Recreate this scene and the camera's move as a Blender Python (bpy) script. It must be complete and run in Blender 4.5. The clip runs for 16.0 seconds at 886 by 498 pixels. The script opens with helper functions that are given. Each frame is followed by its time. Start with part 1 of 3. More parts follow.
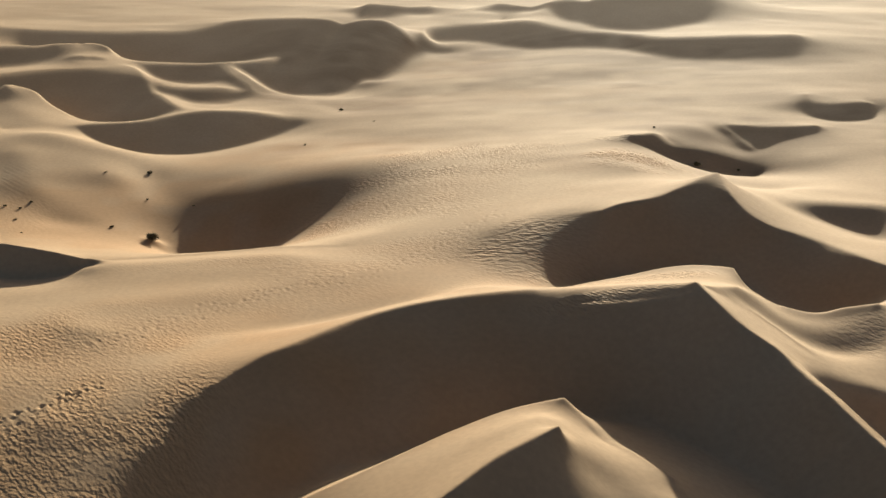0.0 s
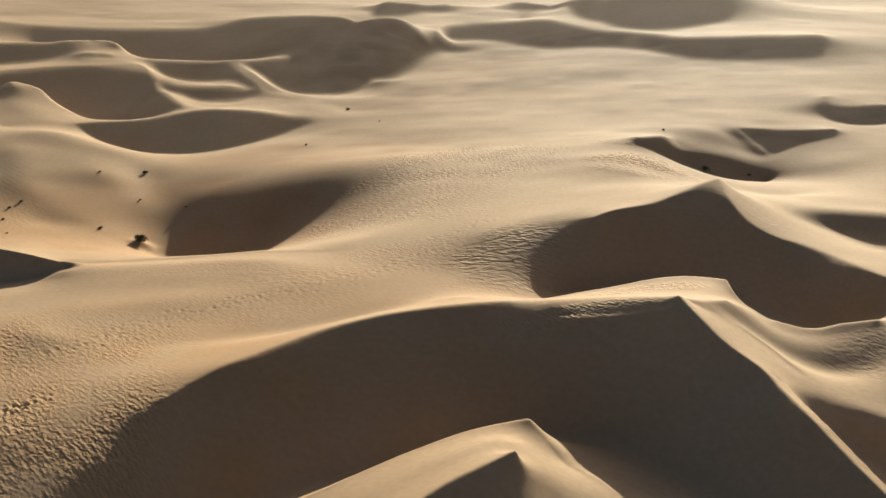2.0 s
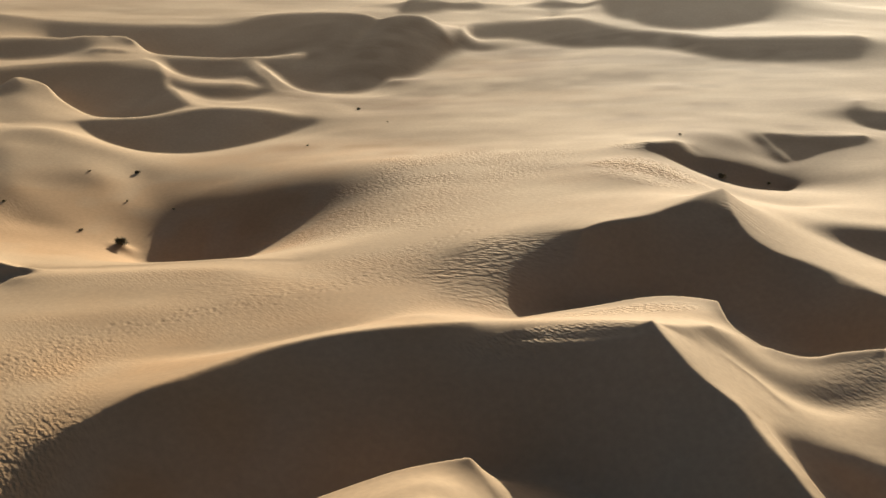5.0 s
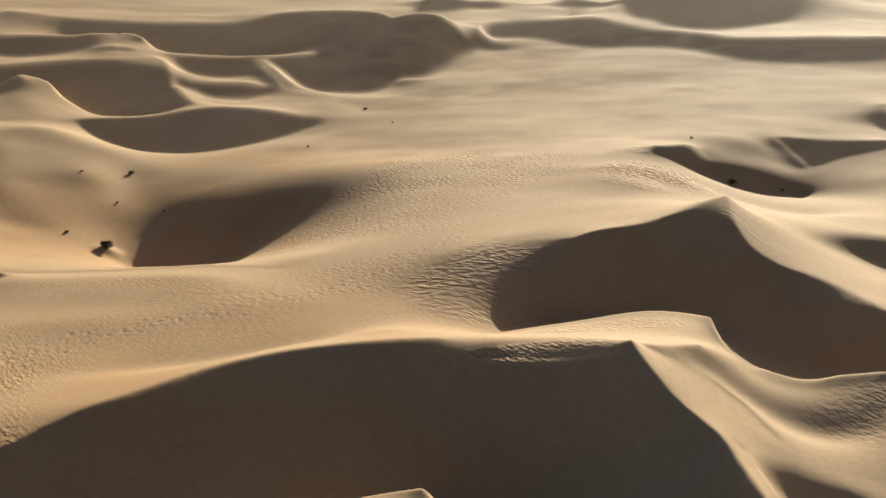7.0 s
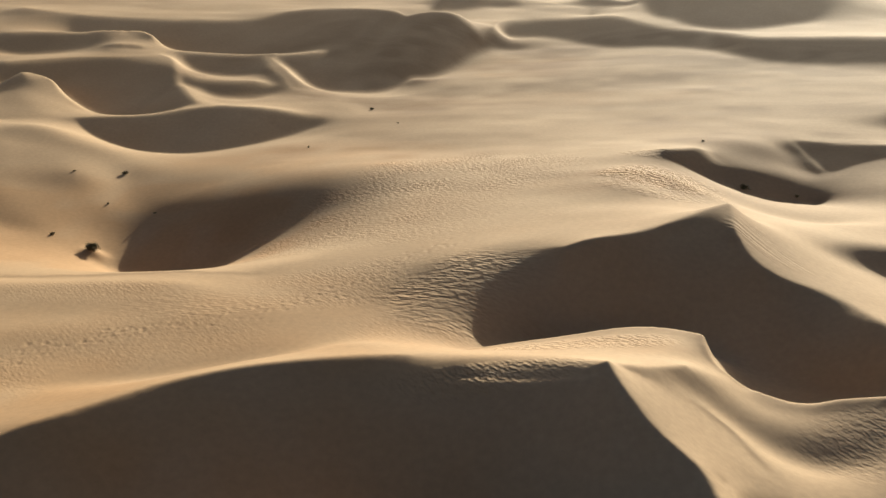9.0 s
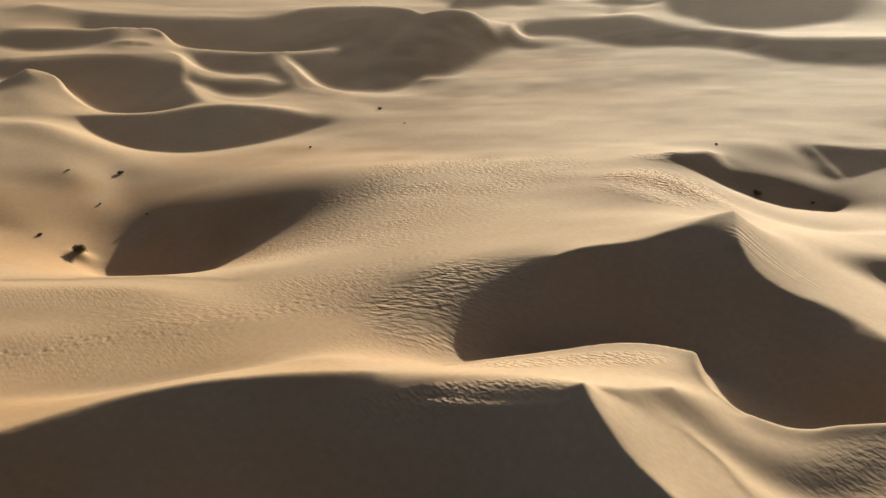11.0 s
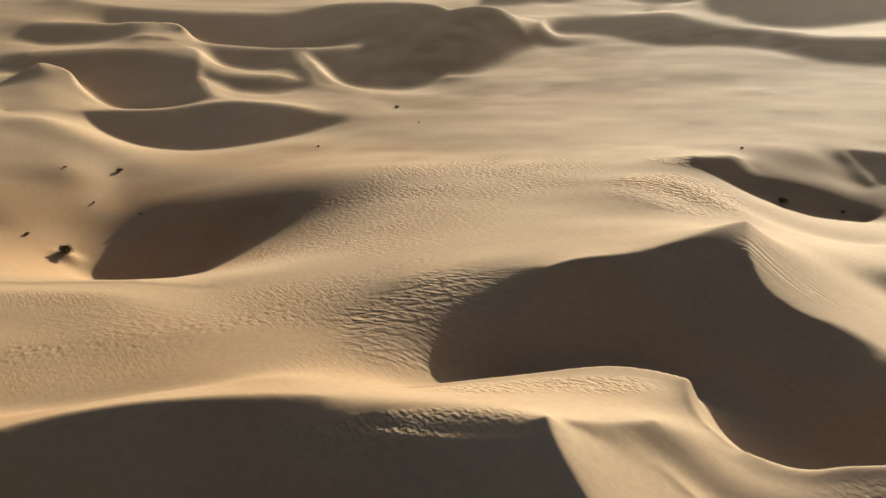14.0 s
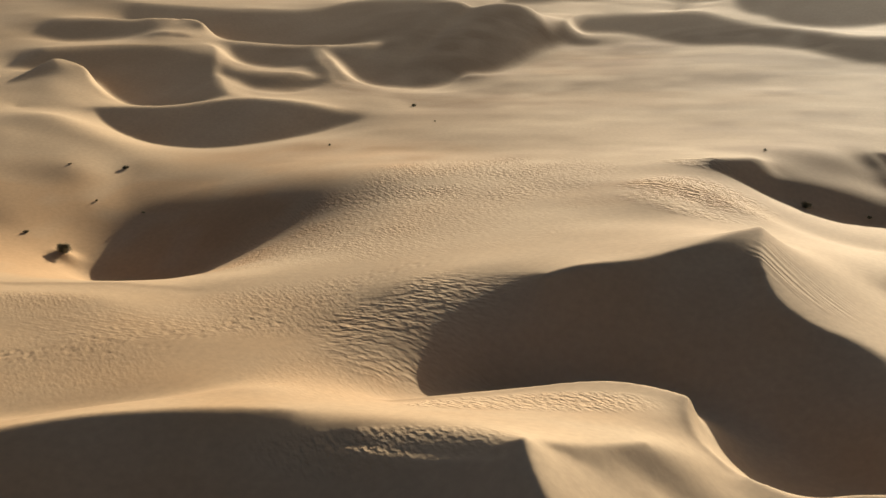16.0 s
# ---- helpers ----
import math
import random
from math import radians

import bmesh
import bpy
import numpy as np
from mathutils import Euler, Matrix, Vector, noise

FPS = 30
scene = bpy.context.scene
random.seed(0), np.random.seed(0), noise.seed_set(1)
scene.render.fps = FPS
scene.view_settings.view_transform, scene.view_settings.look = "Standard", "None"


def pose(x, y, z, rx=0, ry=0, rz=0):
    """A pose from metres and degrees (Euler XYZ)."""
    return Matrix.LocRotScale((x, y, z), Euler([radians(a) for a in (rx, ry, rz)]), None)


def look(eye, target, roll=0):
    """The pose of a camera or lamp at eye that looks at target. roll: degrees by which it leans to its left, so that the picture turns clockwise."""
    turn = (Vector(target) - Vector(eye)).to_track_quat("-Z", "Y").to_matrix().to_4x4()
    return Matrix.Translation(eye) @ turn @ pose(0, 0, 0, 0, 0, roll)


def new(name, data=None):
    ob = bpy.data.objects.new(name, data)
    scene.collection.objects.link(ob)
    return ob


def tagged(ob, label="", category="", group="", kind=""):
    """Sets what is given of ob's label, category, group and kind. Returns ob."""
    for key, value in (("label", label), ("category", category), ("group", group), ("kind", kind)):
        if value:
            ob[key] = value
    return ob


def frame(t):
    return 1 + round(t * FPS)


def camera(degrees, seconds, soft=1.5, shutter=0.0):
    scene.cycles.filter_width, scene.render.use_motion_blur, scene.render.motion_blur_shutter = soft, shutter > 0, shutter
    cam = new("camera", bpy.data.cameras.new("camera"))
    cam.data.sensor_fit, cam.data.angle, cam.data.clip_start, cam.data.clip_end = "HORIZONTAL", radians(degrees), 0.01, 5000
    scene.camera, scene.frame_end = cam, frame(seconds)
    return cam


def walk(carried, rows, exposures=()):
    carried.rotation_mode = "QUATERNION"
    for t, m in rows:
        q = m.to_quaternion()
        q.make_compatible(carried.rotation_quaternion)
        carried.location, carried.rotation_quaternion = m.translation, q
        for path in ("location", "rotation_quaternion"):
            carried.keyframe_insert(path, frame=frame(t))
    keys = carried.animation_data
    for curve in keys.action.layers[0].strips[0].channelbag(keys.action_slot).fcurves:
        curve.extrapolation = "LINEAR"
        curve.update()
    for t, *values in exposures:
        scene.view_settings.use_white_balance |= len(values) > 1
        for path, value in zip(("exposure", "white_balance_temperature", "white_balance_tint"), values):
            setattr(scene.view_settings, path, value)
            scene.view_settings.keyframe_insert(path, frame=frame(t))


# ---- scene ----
cam = camera(43.55, 16.0)
PATH = [
    (0.0, look((3.627, -11.675, 35.367), (3.588, 35.394, 18.501), 0.33)),
    (1.0, look((5.602, -10.087, 35.150), (4.788, 36.962, 18.248), 0.31)),
    (2.0, look((7.516, -8.301, 34.868), (5.918, 38.719, 17.937), 0.30)),
    (3.0, look((9.362, -6.372, 34.542), (6.977, 40.606, 17.591), 0.29)),
    (4.0, look((11.130, -4.348, 34.191), (7.966, 42.578, 17.224), 0.28)),
    (5.0, look((12.814, -2.268, 33.824), (8.884, 44.597, 16.845), 0.26)),
    (6.0, look((14.407, -0.160, 33.448), (9.729, 46.633, 16.462), 0.24)),
    (7.0, look((15.906, 1.953, 33.069), (10.497, 48.665, 16.078), 0.23)),
    (8.0, look((17.309, 4.053, 32.687), (11.185, 50.675, 15.691), 0.21)),
    (9.0, look((18.613, 6.128, 32.301), (11.791, 52.652, 15.302), 0.19)),
    (10.0, look((19.819, 8.168, 31.911), (12.308, 54.585, 14.907), 0.18)),
    (11.0, look((20.931, 10.167, 31.513), (12.735, 56.466, 14.506), 0.18)),
    (12.0, look((21.950, 12.120, 31.108), (13.068, 58.290, 14.097), 0.18)),
    (13.0, look((22.884, 14.020, 30.696), (13.304, 60.049, 13.680), 0.18)),
    (14.0, look((23.741, 15.860, 30.277), (13.442, 61.732, 13.258), 0.18)),
    (15.0, look((24.528, 17.632, 29.859), (13.481, 63.329, 12.837), 0.17)),
    (16.0, look((25.258, 19.322, 29.448), (13.424, 64.822, 12.428), 0.14)),
]
walk(cam, PATH)


# ---- light: a low sun ahead, a clear sky ----
scene.view_settings.exposure = 0.69
SUN_AZ, SUN_EL = 79.0, 13.2  # degrees, counter-clockwise from +x; above the horizon
world = bpy.data.worlds.new("desert_sky")
scene.world = world
world.use_nodes = True
wt = world.node_tree
sky = wt.nodes.new("ShaderNodeTexSky")
sky.sky_type = "NISHITA"
sky.sun_disc = False
sky.sun_elevation = radians(SUN_EL)
sky.sun_rotation = radians(90 - SUN_AZ)
sky.dust_density = 4.0
sky.air_density = 0.8
wt.links.new(sky.outputs["Color"], wt.nodes["Background"].inputs["Color"])
wt.nodes["Background"].inputs["Strength"].default_value = 0.047
sun_data = bpy.data.lights.new("sun", "SUN")
sun_data.energy = 5.0
sun_data.angle = radians(0.6)
sun_data.color = (1.0, 0.935, 0.75)
sun = new("sun", sun_data)
toward = Vector((math.cos(radians(SUN_AZ)) * math.cos(radians(SUN_EL)), math.sin(radians(SUN_AZ)) * math.cos(radians(SUN_EL)), math.sin(radians(SUN_EL))))
sun.matrix_world = look(toward * 300, (0, 0, 0))


# ---- materials ----
def material(name, rough=0.8):
    m = bpy.data.materials.new(name)
    m.use_nodes = True
    b = m.node_tree.nodes["Principled BSDF"]
    b.inputs["Roughness"].default_value = rough
    return m, m.node_tree.nodes, m.node_tree.links, b


def sand_material():
    m, n, l, b = material("golden_sand", 0.9)
    b.inputs["Specular IOR Level"].default_value = 0.15
    co = n.new("ShaderNodeTexCoord")
    broad = n.new("ShaderNodeTexNoise")
    broad.inputs["Scale"].default_value = 0.06
    broad.inputs["Detail"].default_value = 5
    fine = n.new("ShaderNodeTexNoise")
    fine.inputs["Scale"].default_value = 2.5
    fine.inputs["Detail"].default_value = 6
    for t in (broad, fine):
        l.new(co.outputs["Object"], t.inputs["Vector"])
    ramp = n.new("ShaderNodeValToRGB")
    ramp.color_ramp.elements[0].position, ramp.color_ramp.elements[0].color = 0.35, (0.49, 0.328, 0.19, 1)
    ramp.color_ramp.elements[1].position, ramp.color_ramp.elements[1].color = 0.68, (0.58, 0.406, 0.25, 1)
    l.new(broad.outputs["Fac"], ramp.inputs["Fac"])
    rusty = n.new("ShaderNodeAttribute")
    rusty.attribute_name = "rusty"
    tint = n.new("ShaderNodeMix")
    tint.data_type, tint.blend_type = "RGBA", "MULTIPLY"
    l.new(rusty.outputs["Fac"], tint.inputs[0])
    l.new(ramp.outputs["Color"], tint.inputs[6])
    tint.inputs[7].default_value = (0.99, 0.885, 0.765, 1)
    # darker noise bands, laid where the dusky mask is set
    dusky = n.new("ShaderNodeAttribute")
    dusky.attribute_name = "dusky"
    squeeze = n.new("ShaderNodeMapping")
    squeeze.inputs["Scale"].default_value = (0.05, 0.13, 0)
    squeeze.inputs["Rotation"].default_value = (0, 0, radians(4))
    l.new(co.outputs["Object"], squeeze.inputs["Vector"])
    bands = n.new("ShaderNodeTexNoise")
    bands.inputs["Scale"].default_value = 1.0
    bands.inputs["Detail"].default_value = 6
    bands.inputs["Distortion"].default_value = 0.6
    l.new(squeeze.outputs["Vector"], bands.inputs["Vector"])
    span = n.new("ShaderNodeMapRange")
    span.inputs["From Min"].default_value, span.inputs["From Max"].default_value = 0.32, 0.62
    l.new(bands.outputs["Fac"], span.inputs["Value"])
    much = n.new("ShaderNodeMath")
    much.operation = "MULTIPLY"
    l.new(span.outputs["Result"], much.inputs[0])
    l.new(dusky.outputs["Fac"], much.inputs[1])
    darkened = n.new("ShaderNodeMix")
    darkened.data_type, darkened.blend_type = "RGBA", "MULTIPLY"
    l.new(much.outputs[0], darkened.inputs[0])
    l.new(tint.outputs[2], darkened.inputs[6])
    darkened.inputs[7].default_value = (0.7, 0.65, 0.6, 1)
    mix = n.new("ShaderNodeMix")
    mix.data_type, mix.blend_type = "RGBA", "MULTIPLY"
    mix.inputs[0].default_value = 0.25
    l.new(darkened.outputs[2], mix.inputs[6])
    l.new(fine.outputs["Fac"], mix.inputs[7])
    l.new(mix.outputs[2], b.inputs["Base Color"])

    def maths(kind, *given):
        k = n.new("ShaderNodeMath")
        k.operation = kind
        for socket, value in zip(k.inputs, given):
            if isinstance(value, (int, float)):
                socket.default_value = value
            else:
                l.new(value, socket)
        return k.outputs[0]

    patch = n.new("ShaderNodeAttribute")
    patch.attribute_name = "ripple"
    cross = n.new("ShaderNodeAttribute")
    cross.attribute_name = "ripple_across"
    streak = n.new("ShaderNodeAttribute")
    streak.attribute_name = "streak"
    def turned(angle, sx, sy, seed):
        turn = n.new("ShaderNodeMapping")
        turn.inputs["Rotation"].default_value = (0, 0, radians(angle))
        turn.inputs["Location"].default_value = (seed, -seed, 0)
        l.new(co.outputs["Object"], turn.inputs["Vector"])
        press = n.new("ShaderNodeMapping")
        press.inputs["Scale"].default_value = (sx, sy, 0)
        l.new(turn.outputs["Vector"], press.inputs["Vector"])
        return press.outputs["Vector"]

    def noise(vector, scale, detail=2.0):
        w = n.new("ShaderNodeTexNoise")
        w.inputs["Scale"].default_value = scale
        w.inputs["Detail"].default_value = detail
        l.new(vector, w.inputs["Vector"])
        return w.outputs["Fac"]

    def between(value, low, high):
        r = n.new("ShaderNodeMapRange")
        r.inputs["From Min"].default_value, r.inputs["From Max"].default_value = low, high
        l.new(value, r.inputs["Value"])
        return r.outputs["Result"]

    def ripples(angle, length, wander, seed):
        """Trains of wind ripples whose short crests break off and start again."""
        w = n.new("ShaderNodeTexWave")
        w.bands_direction = "Y"
        w.inputs["Scale"].default_value = 0.314 / length
        w.inputs["Distortion"].default_value = wander
        w.inputs["Detail"].default_value = 2.0
        w.inputs["Detail Scale"].default_value = 1.6
        l.new(turned(angle, 1, 1, seed), w.inputs["Vector"])
        broken = between(noise(turned(angle + 8, 0.7, 0.9, seed + 7), 0.9 / length), 0.4, 0.62)
        scales = between(noise(turned(angle - 5, 0.66, 1.0, seed + 3), 0.8 / length, 1.5), 0.32, 0.68)
        return maths("ADD", maths("MULTIPLY", maths("MULTIPLY", w.outputs["Fac"], broken), 0.5), maths("MULTIPLY", scales, 1.1))

    slanting = maths("MULTIPLY", ripples(50, 0.27, 4.0, 3), maths("ADD", patch.outputs["Fac"], 0.02))
    lying = maths("MULTIPLY", ripples(12, 0.36, 5.0, 11), cross.outputs["Fac"])
    height = maths("ADD", slanting, lying)
    grooves = between(noise(turned(-48, 1, 0.05, 5), 3.4, 1.0), 0.36, 0.6)
    height = maths("ADD", height, maths("MULTIPLY", maths("MULTIPLY", grooves, streak.outputs["Fac"]), 0.3))
    height = maths("ADD", height, maths("MULTIPLY", fine.outputs["Fac"], 0.12))
    bump = n.new("ShaderNodeBump")
    bump.inputs["Strength"].default_value = 1.0
    bump.inputs["Distance"].default_value = 0.065
    l.new(height, bump.inputs["Height"])
    l.new(bump.outputs["Normal"], b.inputs["Normal"])
    return m


SAND = sand_material()

# ---- relief: the crest, foot and floor lines of the dunes ----
LINES = []


def sharp(name, points):
    """A knife-edged brink."""
    LINES.append((name, True, points))


def soft(name, points):
    """A foot, floor or rounded shoulder."""
    LINES.append((name, False, points))


# -- relief lines --
sharp("big_brink", [(-9.4, 44.6, 6.95), (-8.0, 46.3, 7.3), (-6.6, 47.7, 7.6), (-5.7, 48.4, 7.7), (-3.5, 50.4, 7.9), (-1.2, 52.2, 8.1), (1.5, 53.5, 8.3), (4.3, 54.5, 8.4), (7.2, 55.4, 8.4), (9.6, 55.9, 8.4)])
sharp("big_brink_arm", [(19.4, 53.0, 10.2), (20.3, 51.1, 9.6), (21.5, 49.6, 8.8), (23.3, 48.2, 7.9), (24.1, 46.6, 7.4), (25.1, 43.0, 7.1), (26.4, 39.5, 6.5), (28.0, 35.0, 5.8), (29.0, 31.0, 5.2)])
soft("big_slip_foot", [(-7.5, 29.0, 2.8), (-5.8, 36.0, 3.4), (-2.0, 40.6, 3.4), (4.0, 43.5, 3.6), (10.0, 46.4, 3.8), (15.0, 46.0, 3.8), (19.0, 43.5, 3.2), (21.5, 40.0, 2.8), (23.5, 34.0, 2.6), (24.0, 30.0, 2.4)])
sharp("plateau_edge", [(20.1, 53.9, 9.6), (21.4, 55.2, 8.95), (23.3, 57.5, 8.0)])
sharp("bright_shoulder", [(20.4, 53.8, 9.4), (21.9, 54.3, 8.52), (23.9, 54.8, 7.25), (25.4, 54.3, 6.38), (26.2, 53.2, 6.02), (27.0, 51.9, 5.75)])
sharp("strip_edge", [(24.7, 48.6, 6.9), (24.9, 46.6, 6.95), (25.8, 43.4, 6.75), (26.9, 40.2, 6.3), (28.5, 35.5, 5.6), (29.5, 31.3, 5.0)])
soft("strip_foot", [(26.3, 48.2, 5.0), (26.7, 46.6, 4.6), (27.5, 43.6, 4.2), (28.7, 40.2, 3.7), (30.2, 35.0, 3.2)])
soft("bowl", [(23.0, 55.8, 7.78), (24.1, 56.0, 7.08), (25.1, 55.9, 6.36), (26.1, 55.7, 5.7), (27.2, 55.2, 5.08), (28.4, 54.6, 4.64), (29.8, 54.2, 4.43), (31.5, 54.4, 4.68), (34.0, 54.8, 5.12), (38.0, 52.5, 5.1)])
soft("bowl_rise", [(26.0, 59.2, 5.98), (27.0, 58.9, 5.5), (28.4, 58.6, 5.13), (30.2, 58.5, 5.08), (32.2, 58.5, 5.36), (34.0, 58.3, 5.6)])
sharp("ridge_far", [(11.9, 61.6, 6.2), (14.2, 62.5, 6.3), (17.5, 64.1, 6.3), (19.6, 64.8, 6.5), (21.6, 64.9, 6.7), (22.9, 64.6, 6.8), (24.7, 63.9, 6.9)])
sharp("ridge_far_arm", [(27.3, 60.1, 5.5), (28.8, 59.7, 5.2), (30.1, 59.6, 5.2), (31.9, 60.0, 5.5), (33.9, 59.9, 5.8)])
sharp("small_brink", [(-6.6, 33.3, 4.7), (-3.1, 35.5, 5.4), (-0.2, 37.2, 5.9), (4.1, 40.2, 6.5), (7.2, 42.0, 6.9), (10.3, 43.1, 7.1)])
sharp("small_brink_arm", [(10.3, 43.1, 7.1), (11.2, 41.9, 6.5), (12.0, 40.6, 6.0), (13.5, 39.3, 5.85), (14.5, 37.9, 5.8), (15.3, 37.0, 5.7)])
sharp("small_lower", [(0.6, 29.3, 7.0), (3.6, 31.6, 8.0), (6.2, 34.5, 8.4), (9.4, 37.3, 8.6)])
soft("small_foot", [(0.0, 27.0, 3.0), (6.0, 27.0, 3.0)])
sharp("right_brink", [(15.9, 74.3, 7.3), (16.5, 75.0, 7.7), (18.3, 75.8, 8.1), (21.1, 77.2, 8.2), (24.0, 79.8, 8.4), (26.2, 81.8, 8.6), (27.8, 83.2, 8.7)])
sharp("right_brink_arm", [(27.8, 83.2, 8.7), (27.8, 78.3, 8.2), (28.7, 75.3, 7.4), (30.4, 74.1, 6.7), (32.6, 73.5, 6.2), (34.4, 71.7, 6.0), (35.9, 68.1, 6.2), (40.0, 62.0, 6.2)])
soft("right_slip_foot", [(11.2, 63.2, 5.2), (12.6, 65.2, 4.4), (14.0, 67.6, 3.8), (16.5, 69.0, 3.3), (20.0, 70.0, 3.1), (25.0, 70.0, 3.0), (29.0, 67.5, 2.7), (32.0, 65.5, 2.7), (35.0, 64.0, 3.2)])
soft("fan", [(31.3, 78.2, 6.5), (29.5, 81.7, 7.6)])
soft("right_hollow", [(34.8, 84.6, 5.0), (37.6, 84.4, 3.8), (40.2, 82.0, 3.4), (42.3, 79.6, 3.2)])
soft("right_hollow_rim", [(34.9, 87.0, 5.0), (38.0, 86.8, 5.0), (41.2, 86.6, 5.0), (44.2, 86.4, 5.0)])
soft("right_hollow_top", [(35.4, 96.4, 3.3), (38.5, 94.4, 3.9), (42.5, 93.0, 4.0)])
soft("long_slope", [(-20.0, 60.5, 5.1), (-10.0, 64.0, 5.3), (0.0, 67.0, 5.5), (7.0, 70.0, 5.5), (8.4, 75.2, 6.4), (13.2, 78.2, 6.9)])
soft("long_slope_near", [(-21.0, 56.0, 5.5), (-15.0, 54.5, 5.5), (-6.0, 56.4, 5.5), (2.0, 60.3, 5.8), (6.0, 66.8, 5.5), (6.8, 64.2, 5.7)])
soft("ramp", [(6.0, 101.0, 4.2), (9.3, 105.2, 4.0), (22.0, 94.2, 6.7)])
sharp("hollow_rim", [(-25.8, 74.9, 3.0), (-19.6, 75.7, 3.2), (-14.1, 76.2, 3.5), (-8.8, 76.0, 4.0), (-4.8, 75.5, 4.3)])
sharp("left_brink", [(-32.7, 73.9, 5.0), (-29.6, 72.9, 4.8), (-26.2, 72.2, 4.4), (-23.3, 72.8, 3.8)])
soft("left_foot", [(-32.0, 71.3, 2.7), (-27.6, 71.7, 2.9), (-24.6, 72.4, 3.3)])
soft("hollow_floor", [(-36.0, 95.0, -0.4), (-30.2, 95.0, -0.6), (-26.8, 94.7, -1.4), (-23.9, 92.5, -2.8), (-21.0, 91.0, -3.4), (-17.7, 91.7, -3.4), (-14.4, 92.8, -2.9), (-11.3, 95.8, -1.4), (-7.2, 98.4, 0.75), (-2.6, 100.0, 2.7)])
soft("hollow_flank", [(-34.2, 108.0, 1.5), (-30.3, 111.4, 0.0), (-28.5, 103.0, -0.2), (-25.0, 103.3, -0.7)])
soft("hollow_brink", [(-24.9, 102.6, -0.6), (-21.3, 105.3, 0.3), (-16.2, 105.6, 1.3), (-10.7, 106.5, 2.5), (-5.2, 106.7, 3.3), (0.4, 106.6, 3.8)])
soft("hollow_brink_right", [(2.8, 95.9, 4.2), (2.0, 85.1, 4.6), (-0.0, 78.9, 4.8)])
soft("mound", [(-47.0, 119.9, 2.8), (-44.2, 121.1, 2.8), (-39.4, 118.5, 2.2), (-34.6, 117.2, 1.4), (-31.9, 118.6, 0.4)])
soft("mound_side", [(-46.2, 114.2, 2.6), (-40.0, 101.9, 1.3)])
sharp("left_lee_brink", [(-52.8, 126.8, 1.6), (-46.6, 128.8, 1.6), (-40.4, 131.3, 1.5), (-35.9, 132.9, 1.5), (-32.6, 136.1, 1.6), (-29.1, 136.8, 1.9), (-25.3, 136.6, 2.0), (-21.9, 137.6, 1.5), (-18.0, 139.4, 0.4)])
soft("left_lee_foot", [(-43.0, 128.4, 0.9), (-40.0, 128.4, -1.2), (-35.0, 129.0, -3.0), (-30.4, 133.0, -2.2), (-23.7, 135.5, -1.8), (-17.7, 137.9, -0.8)])
soft("plain", [(-11.3, 145.8, -0.1), (0.0, 145.0, 1.0), (11.7, 140.7, 1.8), (23.0, 134.0, 2.6)])
soft("plain_far", [(-9.9, 165.8, 0.4), (2.0, 160.0, 1.0), (10.0, 157.5, 1.6), (28.0, 155.0, 2.6), (44.0, 150.0, 3.4)])
soft("plain_further", [(-1.8, 191.0, 0.2), (11.0, 187.0, 1.8)])
soft("plain_near", [(-18.0, 125.0, 0.4), (-3.0, 120.0, 1.6), (12.0, 122.0, 2.8)])
soft("plain_edge", [(-3.9, 189.0, 1.6), (0.3, 190.7, 1.6), (6.7, 197.0, 1.8), (11.1, 197.0, 1.8), (15.6, 191.0, 1.9), (19.3, 185.4, 2.0), (24.8, 186.5, 2.4), (31.0, 184.5, 2.7), (35.1, 179.6, 2.9), (37.1, 174.8, 3.1), (45.9, 171.8, 3.5), (48.2, 166.5, 3.6), (59.5, 161.8, 3.8)])
sharp("sheltered_brink", [(-65.5, 152.0, 3.4), (-59.4, 157.0, 3.3), (-52.3, 160.9, 3.2), (-46.2, 163.3, 3.0), (-41.7, 155.4, 2.4), (-38.7, 149.2, 1.9), (-36.0, 144.7, 1.5), (-33.6, 141.7, 1.3)])
soft("sheltered_foot", [(-64.0, 147.0, 0.8), (-58.0, 149.0, -1.2), (-53.0, 147.0, -2.4), (-47.0, 144.0, -3.0), (-41.0, 143.0, -2.8), (-39.5, 152.0, -1.6)])
sharp("blob", [(-59.0, 143.4, 4.0), (-57.9, 145.2, 3.6), (-54.8, 144.3, 3.0), (-52.1, 141.0, 2.2), (-47.0, 136.2, 1.0)])
soft("blob_side", [(-55.5, 138.0, 2.6), (-52.8, 134.0, 2.1), (-50.0, 133.2, 1.8), (-47.5, 132.6, 1.3)])
sharp("main_brink", [(-55.8, 165.0, 3.6), (-51.0, 166.4, 3.3), (-46.5, 168.9, 2.8), (-37.8, 169.9, 2.4), (-34.1, 169.9, 2.4), (-31.5, 170.2, 2.5), (-25.9, 172.9, 2.6), (-21.6, 178.4, 2.4), (-19.8, 181.0, 2.1)])
sharp("main_arm", [(-34.1, 169.9, 2.4), (-28.4, 160.5, 1.5), (-24.6, 155.3, 0.6), (-22.1, 153.5, 0.4), (-16.1, 150.8, 0.1), (-11.4, 145.8, -0.1)])
sharp("main_arm_side", [(-32.6, 169.9, 2.4), (-26.9, 161.4, 1.5), (-23.0, 156.4, 0.55), (-20.4, 154.4, 0.3), (-15.0, 151.4, 0.05)])
sharp("inner_brink", [(-41.7, 155.4, 2.4), (-37.5, 152.7, 1.8), (-32.7, 153.2, 1.6), (-30.5, 154.4, 1.5), (-27.8, 157.7, 0.5)])
soft("inner_foot", [(-32.6, 145.0, 0.6), (-28.1, 143.3, 0.8), (-26.3, 150.7, 0.2)])
